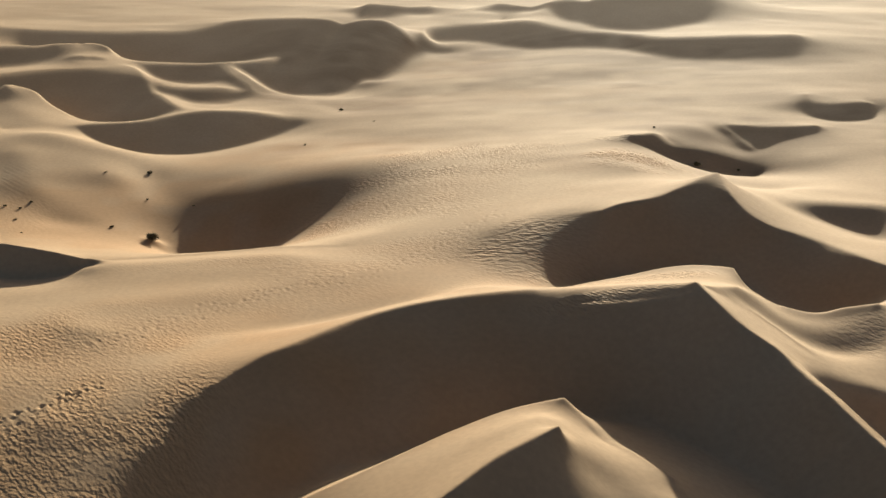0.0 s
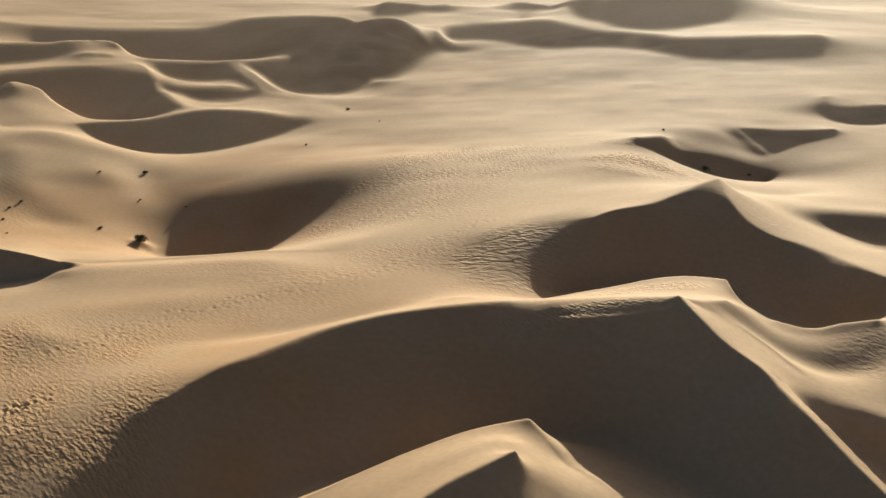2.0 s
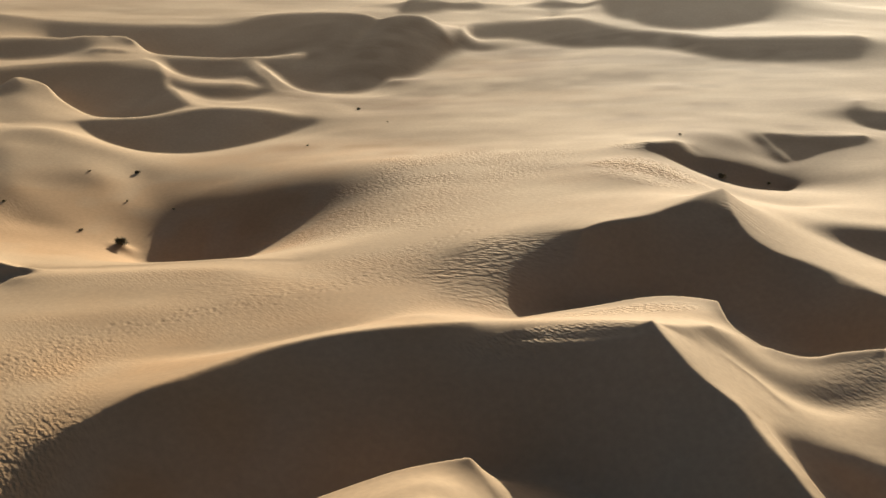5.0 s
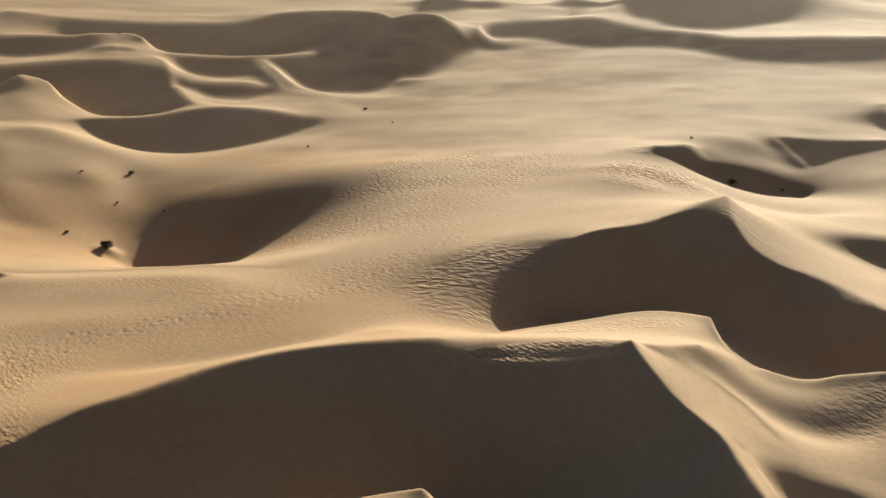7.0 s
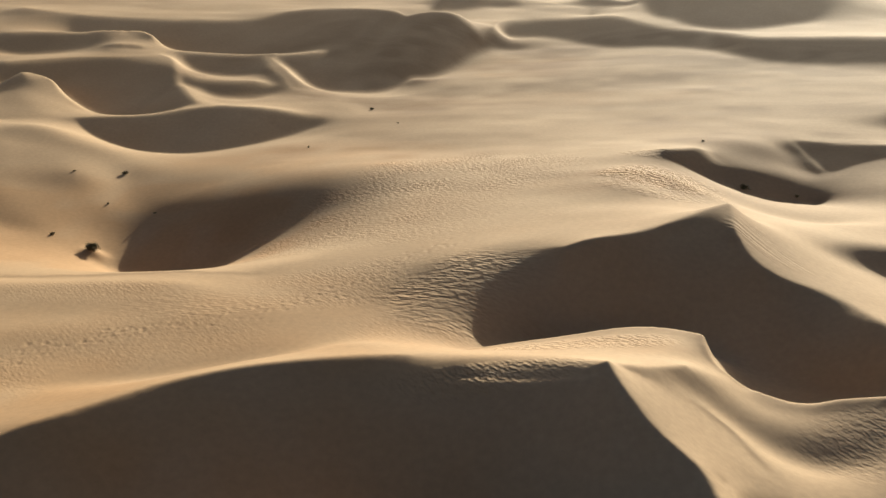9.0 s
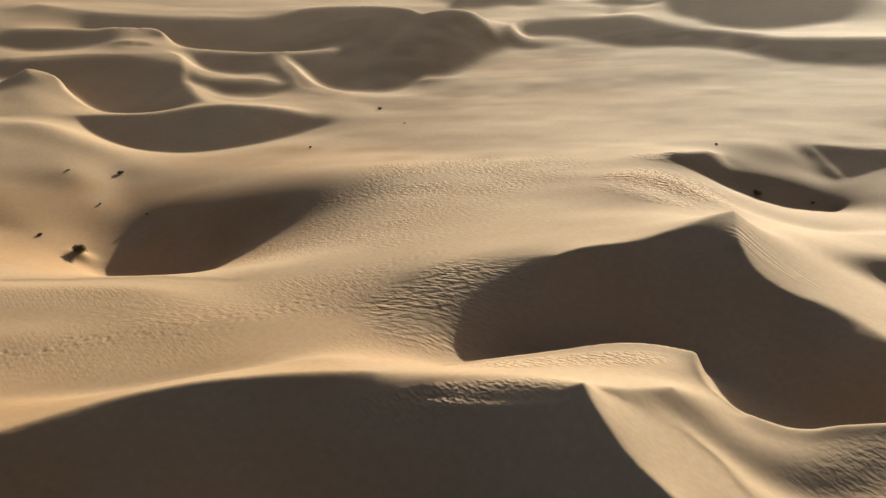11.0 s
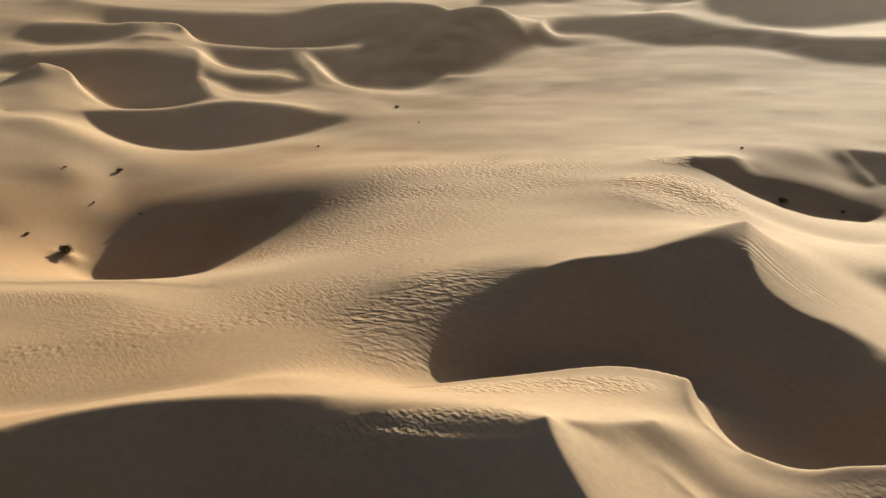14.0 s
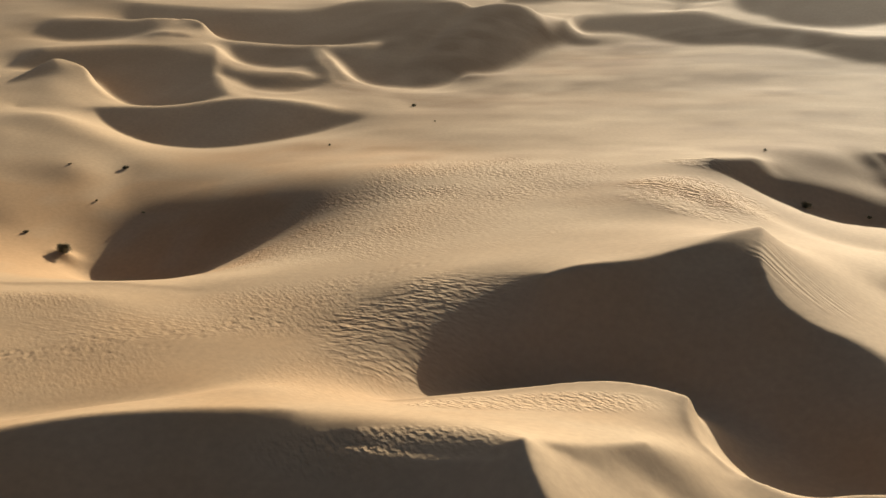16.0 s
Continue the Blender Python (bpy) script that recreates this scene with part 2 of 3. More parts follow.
soft("wide_foot", [(-23.0, 161.7, -1.8), (-18.5, 162.9, -2.0), (-15.3, 164.5, -1.9), (-10.8, 168.1, -1.4), (-7.2, 173.9, -0.4), (-4.9, 181.5, 0.7), (-3.9, 189.0, 1.6)])
sharp("far_left_blob", [(-61.3, 176.1, 4.8), (-56.1, 177.5, 4.6), (-52.8, 174.6, 4.3)])
soft("far_left_valley", [(-70.1, 164.0, 2.2), (-68.0, 167.3, 2.3), (-62.6, 169.9, 2.6)])
sharp("far_left_ridge", [(-75.6, 171.8, 4.6), (-68.4, 172.7, 4.8), (-61.3, 176.1, 4.8)])
sharp("upper_brink", [(-84.7, 193.9, 5.2), (-72.4, 190.0, 4.6), (-53.7, 189.3, 4.2), (-41.7, 193.1, 4.3), (-36.9, 197.9, 5.0), (-29.5, 197.5, 5.8), (-23.0, 195.4, 6.4), (-16.6, 193.3, 6.9), (-8.3, 193.8, 6.9), (-5.1, 191.3, 5.4), (-2.4, 189.1, 3.9)])
soft("upper_foot", [(-66.0, 177.0, 1.0), (-54.0, 178.0, -0.4), (-40.0, 179.0, -0.6), (-28.0, 182.0, -0.8), (-18.0, 189.0, -0.6), (-12.3, 197.5, 0.4)])
sharp("tip_brink", [(-2.3, 190.3, 3.8), (-0.7, 196.3, 3.8), (1.2, 204.0, 3.6), (6.1, 206.8, 3.4), (14.3, 206.7, 4.1), (19.4, 204.6, 4.8), (24.2, 199.1, 4.5), (28.8, 194.6, 4.2), (33.3, 192.0, 4.5), (37.5, 187.7, 4.8), (41.3, 182.2, 5.1), (51.2, 179.9, 5.6), (63.4, 178.9, 6.2)])
soft("tip_foot", [(-0.3, 197.9, 1.0), (7.4, 204.0, 1.2), (19.4, 193.4, 1.4), (25.1, 193.6, 1.8), (33.4, 190.6, 2.2), (41.3, 180.7, 2.6), (53.7, 177.8, 2.8)])
sharp("crest_right", [(23.4, 224.1, 5.2), (25.5, 213.7, 5.0), (28.0, 207.2, 4.6), (31.1, 200.7, 4.4), (34.1, 196.0, 4.2)])
soft("back_hollow", [(31.5, 220.7, 3.0), (34.9, 210.9, 3.2), (39.3, 204.7, 3.6), (48.1, 204.6, 3.8)])
sharp("back_crest", [(14.5, 229.0, 5.0), (18.5, 226.5, 5.4), (24.4, 224.7, 5.8), (29.0, 220.0, 7.2), (40.0, 215.0, 8.3), (53.9, 218.7, 8.1), (65.4, 224.3, 6.8)])
sharp("lee_brink", [(24.5, 110.9, 5.4), (26.3, 112.1, 5.2), (28.0, 113.8, 4.9), (29.4, 114.4, 4.2), (30.5, 112.8, 3.6)])
soft("lee_hump", [(30.5, 112.8, 3.6), (33.2, 113.0, 3.3), (35.8, 114.4, 2.8), (38.0, 115.4, 2.1)])
sharp("lee_edge", [(26.1, 109.7, 4.4), (27.6, 109.4, 3.6), (29.6, 109.6, 2.7), (32.3, 109.1, 1.9), (35.1, 109.1, 1.2), (39.1, 110.3, 0.7)])
soft("lee_back", [(29.9, 119.6, 4.4), (33.6, 120.9, 4.2), (35.8, 119.9, 3.9)])
sharp("lee_rim", [(38.0, 124.0, 3.7), (39.4, 121.4, 3.05), (40.2, 117.6, 2.3)])
soft("lee_rim_side", [(37.2, 121.2, 3.0), (38.3, 119.0, 2.4), (39.0, 116.6, 1.8)])
sharp("lee_right", [(38.0, 124.0, 3.6), (41.3, 123.9, 3.7), (46.0, 123.5, 3.7), (50.0, 123.7, 3.8)])
soft("lee_right_foot", [(40.9, 117.7, 1.9), (43.8, 118.3, 2.4), (47.7, 120.7, 3.0), (49.7, 122.2, 3.3)])
soft("lee_flat", [(40.0, 109.4, 1.0), (42.7, 107.5, 1.6), (45.5, 104.7, 2.4)])
sharp("pocket_brink", [(53.2, 139.2, 4.4), (53.6, 135.6, 4.0), (56.9, 135.3, 4.0), (61.1, 136.3, 4.2)])
soft("pocket_foot", [(53.3, 133.9, 2.6), (56.1, 132.0, 2.2), (61.0, 136.5, 2.6)])
soft("left_swell", [(-9.4, 44.6, 6.95), (-10.4, 43.0, 6.65), (-11.3, 41.4, 6.3), (-12.5, 39.0, 5.9), (-13.7, 35.5, 5.2), (-14.3, 32.0, 4.5)])
soft("tongue", [(7.6, 63.3, 5.8), (7.8, 66.0, 5.5), (9.0, 70.3, 6.0), (11.6, 73.2, 6.9)])
soft("pocket_one_floor", [(-43.4, 166.2, 1.0), (-41.0, 162.8, 0.4), (-35.8, 162.9, 0.0), (-33.0, 165.5, 0.0)])
soft("pocket_two_floor", [(-33.8, 149.9, 0.0), (-29.3, 149.9, -0.2), (-27.8, 153.1, -0.2)])
soft("big_shoulder", [(9.6, 55.9, 8.4), (13.2, 55.7, 8.7), (16.2, 54.8, 9.3), (19.4, 53.1, 10.2)])
sharp("big_shoulder_low", [(12.0, 54.3, 8.2), (14.0, 53.5, 8.5), (16.4, 52.8, 9.0), (18.2, 52.4, 9.5), (19.0, 52.3, 9.8)])
soft("left_bank", [(-18.0, 43.0, 5.8), (-19.5, 36.0, 4.5), (-21.0, 28.0, 3.1)])
soft("bowl_near", [(25.9, 50.2, 6.1), (26.6, 50.0, 5.8), (27.8, 49.2, 5.5), (29.8, 48.0, 5.25), (31.3, 47.2, 5.15)])
soft("small_front", [(10.6, 36.6, 7.0), (11.6, 35.4, 6.4), (13.3, 34.9, 6.1), (15.2, 34.6, 5.9)])
soft("lee_lit", [(40.6, 113.0, 1.6), (43.7, 112.1, 2.2), (47.2, 111.8, 2.9)])
soft("wide_inner", [(-21.4, 172.8, -0.4), (-17.3, 174.9, -0.5), (-13.4, 179.3, -0.5), (-9.7, 185.9, 0.0), (-7.1, 191.6, 0.8)])
soft("far_left_lump", [(-55.7, 167.1, 4.2), (-51.9, 168.0, 3.7)])
soft("back_plain", [(-105.0, 212.0, 4.6), (-75.0, 208.0, 4.4), (-45.0, 208.0, 4.2), (-15.0, 218.0, 4.0), (10.0, 235.0, 3.4), (45.0, 240.0, 3.2), (100.0, 235.0, 4.0)])
soft("back_plain_far", [(-170.0, 290.0, 4.0), (-90.0, 280.0, 3.6), (0.0, 285.0, 3.4), (90.0, 290.0, 3.8), (170.0, 290.0, 4.2)])
soft("left_edge", [(-54.0, 100.0, 0.6), (-48.0, 88.0, 0.2)])
soft("lee_left", [(22.2, 109.6, 5.2), (18.9, 108.0, 5.0)])
soft("plateau_low", [(23.3, 57.5, 8.0), (24.3, 58.3, 7.5), (25.3, 59.3, 6.5)])
soft("bowl_near_foot", [(28.3, 46.9, 3.6), (30.2, 44.9, 2.9), (31.5, 42.0, 2.4), (33.0, 37.0, 2.1), (34.0, 31.0, 1.9)])
soft("hollow_rim_end", [(-4.8, 75.5, 4.3), (-2.4, 78.2, 4.5)])
soft("hollow_mid", [(-25.1, 99.9, -1.3), (-21.6, 101.4, -0.6), (-15.0, 101.7, 0.7), (-9.8, 102.8, 1.6), (-5.3, 102.5, 2.3), (-1.0, 102.6, 3.0), (3.2, 102.7, 3.5)])
soft("hollow_west", [(-23.6, 98.0, -1.9), (-24.1, 95.6, -2.4)])
soft("back_lit", [(36.4, 195.1, 4.1), (45.4, 192.5, 4.5), (53.5, 202.6, 4.6)])
sharp("second_crest", [(1.0, 228.9, 4.4), (9.7, 223.1, 4.2), (14.2, 219.5, 4.0), (15.2, 214.0, 3.5)])
soft("second_floor", [(19.2, 232.7, 2.0), (23.5, 222.3, 2.4)])
soft("ridge_back", [(26.8, 66.0, 3.6), (28.0, 64.5, 3.0), (30.0, 63.0, 2.7), (33.0, 62.8, 2.9)])
soft("tongue_low", [(9.6, 64.0, 5.45), (10.4, 67.5, 5.5), (11.3, 70.5, 5.95), (12.9, 73.3, 6.7)])
sharp("third_crest", [(-12.4, 221.3, 6.2), (-4.8, 223.9, 5.8), (1.0, 228.9, 4.4)])
soft("third_floor", [(-8.7, 228.4, 2.6), (-2.4, 222.5, 2.4)])
soft("slip_bench", [(0.0, 49.4, 7.1), (3.2, 51.1, 7.3), (6.4, 52.3, 7.5), (8.5, 52.4, 7.5), (10.4, 51.7, 7.2)])
soft("rim_shoulder", [(-24.8, 70.4, 4.2), (-18.6, 71.2, 4.4), (-13.1, 71.7, 4.7), (-7.8, 71.5, 5.1)])
soft("swell_flank", [(-6.2, 45.4, 6.7), (-8.0, 43.6, 6.3), (-9.4, 41.6, 5.8), (-10.7, 39.0, 5.2), (-11.7, 36.0, 4.5), (-12.4, 32.0, 3.8)])
sharp("ridge_far_side", [(24.7, 63.9, 6.9), (24.75, 62.4, 6.75), (25.35, 61.2, 6.25), (26.9, 60.1, 5.55)])
soft("wide_left", [(-30.0, 169.6, 1.5), (-27.1, 166.6, 0.2), (-24.3, 164.0, -1.2)])
soft("tongue_mid", [(11.6, 65.6, 4.5), (12.3, 69.0, 5.0), (13.7, 72.0, 6.1), (15.0, 73.3, 6.7)])
soft("ridge_top", [(21.9, 61.2, 7.4), (23.4, 61.1, 7.3), (24.1, 61.8, 7.0)])
soft("ridge_lee", [(25.3, 65.2, 5.4), (25.7, 63.5, 5.0), (26.5, 62.5, 4.7), (27.9, 61.4, 4.2)])
soft("big_shoulder_mid", [(10.1, 55.4, 8.3), (11.7, 54.9, 8.4), (13.7, 54.5, 8.6), (15.2, 54.0, 8.9), (16.6, 53.6, 9.2), (18.1, 53.0, 9.6), (18.6, 52.7, 9.8)])
soft("main_tail", [(-18.5, 184.3, 1.1), (-14.9, 188.3, 0.5)])
soft("small_face", [(0.2, 33.3, 6.6), (3.8, 35.9, 7.3), (6.7, 38.3, 7.8), (9.3, 39.9, 7.9)])
soft("crest_back", [(-6.1, 52.3, 6.9), (-3.9, 53.8, 7.0), (-1.6, 55.3, 7.1), (1.1, 56.6, 7.3), (3.9, 58.1, 7.3), (6.8, 59.7, 7.3)])
soft("ramp_flat", [(17.0, 100.5, 5.5), (20.0, 101.0, 5.9), (23.5, 101.0, 5.9), (26.0, 99.2, 5.5), (28.6, 96.0, 5.0)])
soft("lee_apron", [(26.5, 104.5, 4.4), (29.5, 101.5, 3.5), (33.5, 99.0, 2.8), (38.0, 97.5, 2.4)])
soft("right_face", [(23.1, 78.2, 7.8), (25.0, 79.0, 8.0), (26.6, 78.8, 7.9), (27.3, 78.2, 7.8), (27.8, 75.7, 7.0)])
# -- end of relief lines --


def drawn(points, step=0.1):
    """A smooth line through the points, in even steps."""
    p = np.array(points, float)
    if len(p) > 2:
        q = np.vstack([2 * p[0] - p[1], p, 2 * p[-1] - p[-2]])
        run = []
        for a, b, c, d in zip(q, q[1:], q[2:], q[3:]):
            k = max(2, int(np.linalg.norm(c - b) / step))
            u = np.linspace(0, 1, k, endpoint=False)[:, None]
            # tightened spline, so that unequal spans do not overshoot
            m1, m2 = 0.5 * (c - a), 0.5 * (d - b)
            lb = np.linalg.norm(c - b)
            m1 *= min(1, lb / (np.linalg.norm(m1) + 1e-9))
            m2 *= min(1, lb / (np.linalg.norm(m2) + 1e-9))
            run.append((2 * u**3 - 3 * u**2 + 1) * b + (u**3 - 2 * u**2 + u) * m1 + (-2 * u**3 + 3 * u**2) * c + (u**3 - u**2) * m2)
        return np.vstack(run + [p[-1:]])
    k = max(2, int(np.linalg.norm(p[1] - p[0]) / step))
    return p[0] + (p[1] - p[0]) * np.linspace(0, 1, k)[:, None]


# the sheet is laid out as a fan: rows across, closer together where the ground is near
ROWS, COLS = 1080, 860
Y0, Y1 = 18.0, 345.0
row_y = Y0 * (Y1 / Y0) ** (np.arange(ROWS) / (ROWS - 1))


def fan_left(y):
    return -22 - 0.66 * np.maximum(y - 40, 0)


def fan_right(y):
    return 33 + 0.52 * np.maximum(y - 40, 0)


def value_noise(x, y, size, seed):
    """Smooth noise of about -1..1 on the plan."""
    r = np.random.RandomState(seed).uniform(-1, 1, (64, 64))
    x, y = x / size + 31.7, y / size + 17.3
    i, j = np.floor(x).astype(int), np.floor(y).astype(int)
    u, v = x - i, y - j
    u, v = u * u * (3 - 2 * u), v * v * (3 - 2 * v)
    i, j, i1, j1 = i % 64, j % 64, (i + 1) % 64, (j + 1) % 64
    return (r[i, j] * (1 - u) + r[i1, j] * u) * (1 - v) + (r[i, j1] * (1 - u) + r[i1, j1] * u) * v


def open_desert(x, y):
    """The dune field beyond the modelled stretch: long crests with a gentle and a steep side."""
    bend = 9 * value_noise(x, y, 60, 5)
    ridge = 1 - np.abs(value_noise(0.55 * x + 0.2 * y + bend, y + 0.15 * x, 34, 6))
    low = 0.5 + 0.5 * value_noise(x, y, 90, 7)
    return -0.6 + 5.5 * ridge**2.2 * (0.35 + 0.65 * low) + 0.5 * value_noise(x, y, 19, 8)


def spread(h, shape):
    """Resamples a height field to another grid."""
    a = np.linspace(0, h.shape[0] - 1, shape[0])
    b = np.linspace(0, h.shape[1] - 1, shape[1])
    i, j = np.minimum(a.astype(int), h.shape[0] - 2), np.minimum(b.astype(int), h.shape[1] - 2)
    u, v = (a - i)[:, None], (b - j)[None]
    g = h[i] * (1 - u) + h[i + 1] * u
    return g[:, j] * (1 - v) + g[:, j + 1] * v


# stretches that the wind has rounded off: centre, half-lengths, turn in degrees, rounds of smoothing
ROUNDED = [(-23.6, 97.5, 3.0, 4.5, 0, 60), (-7.0, 100.5, 15.0, 11.0, 0, 200), (11.6, 71.6, 6.0, 3.6, 40, 260), (-12.0, 38.5, 4.5, 5.5, 0, 160)]


def ellipse(x, y, cx, cy, rx, ry, turn):
    """One in the middle of a stretch of the plan, nothing at its rim."""
    c, s = math.cos(radians(turn)), math.sin(radians(turn))
    u, v = ((x - cx) * c + (y - cy) * s) / rx, ((y - cy) * c - (x - cx) * s) / ry
    return np.clip(1.6 - 1.6 * (u * u + v * v), 0, 1)


def rounded(x, y, h):
    for cx, cy, rx, ry, turn, rounds in ROUNDED:
        mask = ellipse(x, y, cx, cy, rx, ry, turn)
        i, j = np.nonzero(mask)
        cut = (slice(i.min() - 1, i.max() + 2), slice(j.min() - 1, j.max() + 2))
        m, part_ = mask[cut], h[cut].copy()
        for _ in range(rounds):
            p = np.pad(part_, 1, mode="edge")
            part_ += m * (0.25 * (p[1:-1, :-2] + p[1:-1, 2:] + p[:-2, 1:-1] + p[2:, 1:-1]) - part_)
        h[cut] = part_
    return h


def gentle_lees(x, y, h):
    """Far off, raises the lee sides until the low sun grazes them; the shape lightens their shade in place of haze."""
    bare, h = h, h.copy()
    for i in range(len(y) - 2, -1, -1):
        dy = y[i + 1] - y[i]
        slope = math.tan(radians(np.interp(y[i], [107, 116, 210], [38.0, LEE_NEAR, LEE_FAR])))
        from_crest = np.interp(x[i] + dy * 0.194, x[i + 1], h[i + 1]) - slope * dy * 1.019
        h[i] = np.maximum(h[i], from_crest)
    # the fill is packed smooth where it lies far off
    packed = np.clip((h - bare) / 0.06, 0, 1)
    for _ in range(3):
        p = np.pad(packed, 1, mode="edge")
        packed = np.maximum.reduce([packed, p[1:-1, :-2], p[1:-1, 2:], p[:-2, 1:-1], p[2:, 1:-1]])
    far = np.clip((y - 130) / 15, 0, 1)[:, None] * packed
    for _ in range(8):
        p = np.pad(h, 1, mode="edge")
        h = h + far * 0.2 * (p[1:-1, :-2] + p[1:-1, 2:] + p[:-2, 1:-1] + p[2:, 1:-1] - 4 * h)
    return h


LEE_NEAR, LEE_FAR = 12.4, 10.9  # degrees


def relief():
    """Stretches a sheet over the lines on ever finer grids, then softens it away from the brinks."""
    runs = [(hard, drawn(p)) for _, hard, p in LINES]
    h = None
    for level in (5, 4, 3, 2, 1, 0):
        k = 2**level
        nr, nc = (ROWS + k - 1) // k, (COLS + k - 1) // k
        y = Y0 * (Y1 / Y0) ** (np.arange(nr) / (nr - 1))
        left, right = fan_left(y), fan_right(y)
        x = left[:, None] + (right - left)[:, None] * np.linspace(0, 1, nc)[None]
        dx, dy = ((right - left) / (nc - 1))[:, None], np.gradient(y)[:, None]
        wsum, zsum, near_sharp = np.zeros((nr, nc)), np.zeros((nr, nc)), np.zeros((nr, nc))
        for hard, r in runs:
            if not hard and level == 0:
                continue
            f = np.log(r[:, 1] / Y0) / np.log(Y1 / Y0) * (nr - 1)
            l_, r_ = fan_left(r[:, 1]), fan_right(r[:, 1])
            g = (r[:, 0] - l_) / (r_ - l_) * (nc - 1)
            ok = (f > 0) & (f < nr - 1.001) & (g > 0) & (g < nc - 1.001)
            f, g, z = f[ok], g[ok], r[ok, 2]
            i, j = f.astype(int), g.astype(int)
            u, v = f - i, g - j
            for di, dj, w in ((0, 0, (1 - u) * (1 - v)), (1, 0, u * (1 - v)), (0, 1, (1 - u) * v), (1, 1, u * v)):
                w = w**1.5
                np.add.at(wsum, (i + di, j + dj), w)
                np.add.at(zsum, (i + di, j + dj), w * z)
                if hard:
                    np.maximum.at(near_sharp, (i + di, j + dj), 1.0)
        held = wsum > 0.02
        z = np.where(held, zsum / np.maximum(wsum, 1e-9), 0)
        pull = np.where(held, 1.0, 0.0)
        if h is None:
            h = np.full((nr, nc), z[held].mean())
        else:
            h = spread(h, (nr, nc))
        edge = np.zeros((nr, nc), bool)
        edge[-1] = True
        wx, wy = 1 / dx**2, 1 / dy**2
        # the sand sags between the lines, so that slopes steepen towards a crest
        sag = np.interp(y, [85, 115], [0.004, 0.0])[:, None] / (2 * wx + 2 * wy)
        wx, wy = wx / (2 * wx + 2 * wy), wy / (2 * wx + 2 * wy)
        for _ in range({5: 1500, 4: 700, 3: 350, 2: 160, 1: 60, 0: 8}[level]):
            p = np.pad(h, 1, mode="edge")
            avg = wx * (p[1:-1, :-2] + p[1:-1, 2:]) + wy * (p[:-2, 1:-1] + p[2:, 1:-1])
            h = np.where(held, z, avg - sag)
        if level in (2, 1):
            # rounding: nothing on the brinks, more and more away from them
            keep = near_sharp
            for _ in range(10 if level == 2 else 8):
                p = np.pad(keep, 1, mode="edge")
                keep = np.maximum(keep, 0.86 * np.maximum.reduce([p[1:-1, :-2], p[1:-1, 2:], p[:-2, 1:-1], p[2:, 1:-1]]))
            free = (1 - keep) * np.interp(y, [75, 115, 150], [1.0, 0.85, 0.15])[:, None]
            for _ in range(40 if level == 2 else 24):
                p = np.pad(h, 1, mode="edge")
                avg = wx * (p[1:-1, :-2] + p[1:-1, 2:]) + wy * (p[:-2, 1:-1] + p[2:, 1:-1])
                h = h + free * (avg - sag - h)
    for _ in range(3):
        p = np.pad(h, 1, mode="edge")
        h = 0.6 * h + 0.1 * (p[1:-1, :-2] + p[1:-1, 2:] + p[:-2, 1:-1] + p[2:, 1:-1])
    far = np.clip((y - 110) / 30, 0, 1)[:, None]
    for _ in range(2):
        p = np.pad(h, 1, mode="edge")
        h = h + far * 0.12 * (p[1:-1, :-2] + p[1:-1, 2:] + p[:-2, 1:-1] + p[2:, 1:-1] - 4 * h)
    yy = np.broadcast_to(y[:, None], x.shape)
    # long low swells in the open sand
    h = h + 0.13 * value_noise(0.5 * x + 0.1 * yy, yy, 9, 31) + 0.05 * value_noise(0.6 * x, yy, 3.5, 32)
    h = h + np.clip((yy - 112) / 20, 0, 1) * 0.2 * value_noise(0.35 * x, yy, 13, 33)
    h = gentle_lees(x, y, rounded(x, yy, h))
    # towards the near rim the sheet passes into the open desert
    rim = np.clip((28 - yy) / 10, 0, 1)
    rim = rim * rim * (3 - 2 * rim)
    h = h * (1 - rim) + open_desert(x, yy) * rim
    # the mound of sand caught under the large shrub
    h = h + 0.5 * np.exp(-((x + 25.4) ** 2 / 1.2 + (yy - 93.0) ** 2 / 0.8))
    return x, yy, h


GX, GY, GZ = relief()


# the caravan trail over the near slope, and the spur where it came up
TRAIL = [(-18.5, 54.0), (-12.7, 59.5), (-9.0, 62.6), (-3.4, 65.8), (0.0, 68.4), (3.8, 73.5), (6.0, 77.2), (8.5, 80.5)]
SPUR = [(-21.0, 43.2), (-19.6, 44.4), (-17.7, 45.8), (-16.6, 46.6)]


def press_hoof_prints():
    """Trodden trails: shallow pits with a pushed-up rim, in loose double lines."""
    rnd = random.Random(77)

    def press(px, py, deep, wide):
        i0, i1 = np.searchsorted(row_y, (py - 5 * wide, py + 5 * wide))
        a, b = fan_left(py), fan_right(py)
        j0, j1 = (int((px - a + d) / (b - a) * (COLS - 1)) for d in (-6 * wide, 6 * wide))
        cut = (slice(i0, i1 + 1), slice(max(j0, 0), j1 + 2))
        r2 = ((GX[cut] - px) ** 2 + (GY[cut] - py) ** 2) / wide**2
        GZ[cut] += deep * (0.35 * np.exp(-r2 / 3.2) - 1.35 * np.exp(-r2))

    for line, many, spread_, deepest in ((SPUR, 46, 0.45, 0.08), (TRAIL, 420, 0.85, 0.05)):
        way = drawn([(x, y, 0) for x, y in line])
        for _ in range(many):
            px, py, _z = way[rnd.randrange(len(way))]
            press(px + rnd.gauss(0, spread_ * 0.7), py + rnd.gauss(0, spread_), rnd.uniform(0.4, 1) * deepest, rnd.uniform(0.11, 0.17))


press_hoof_prints()


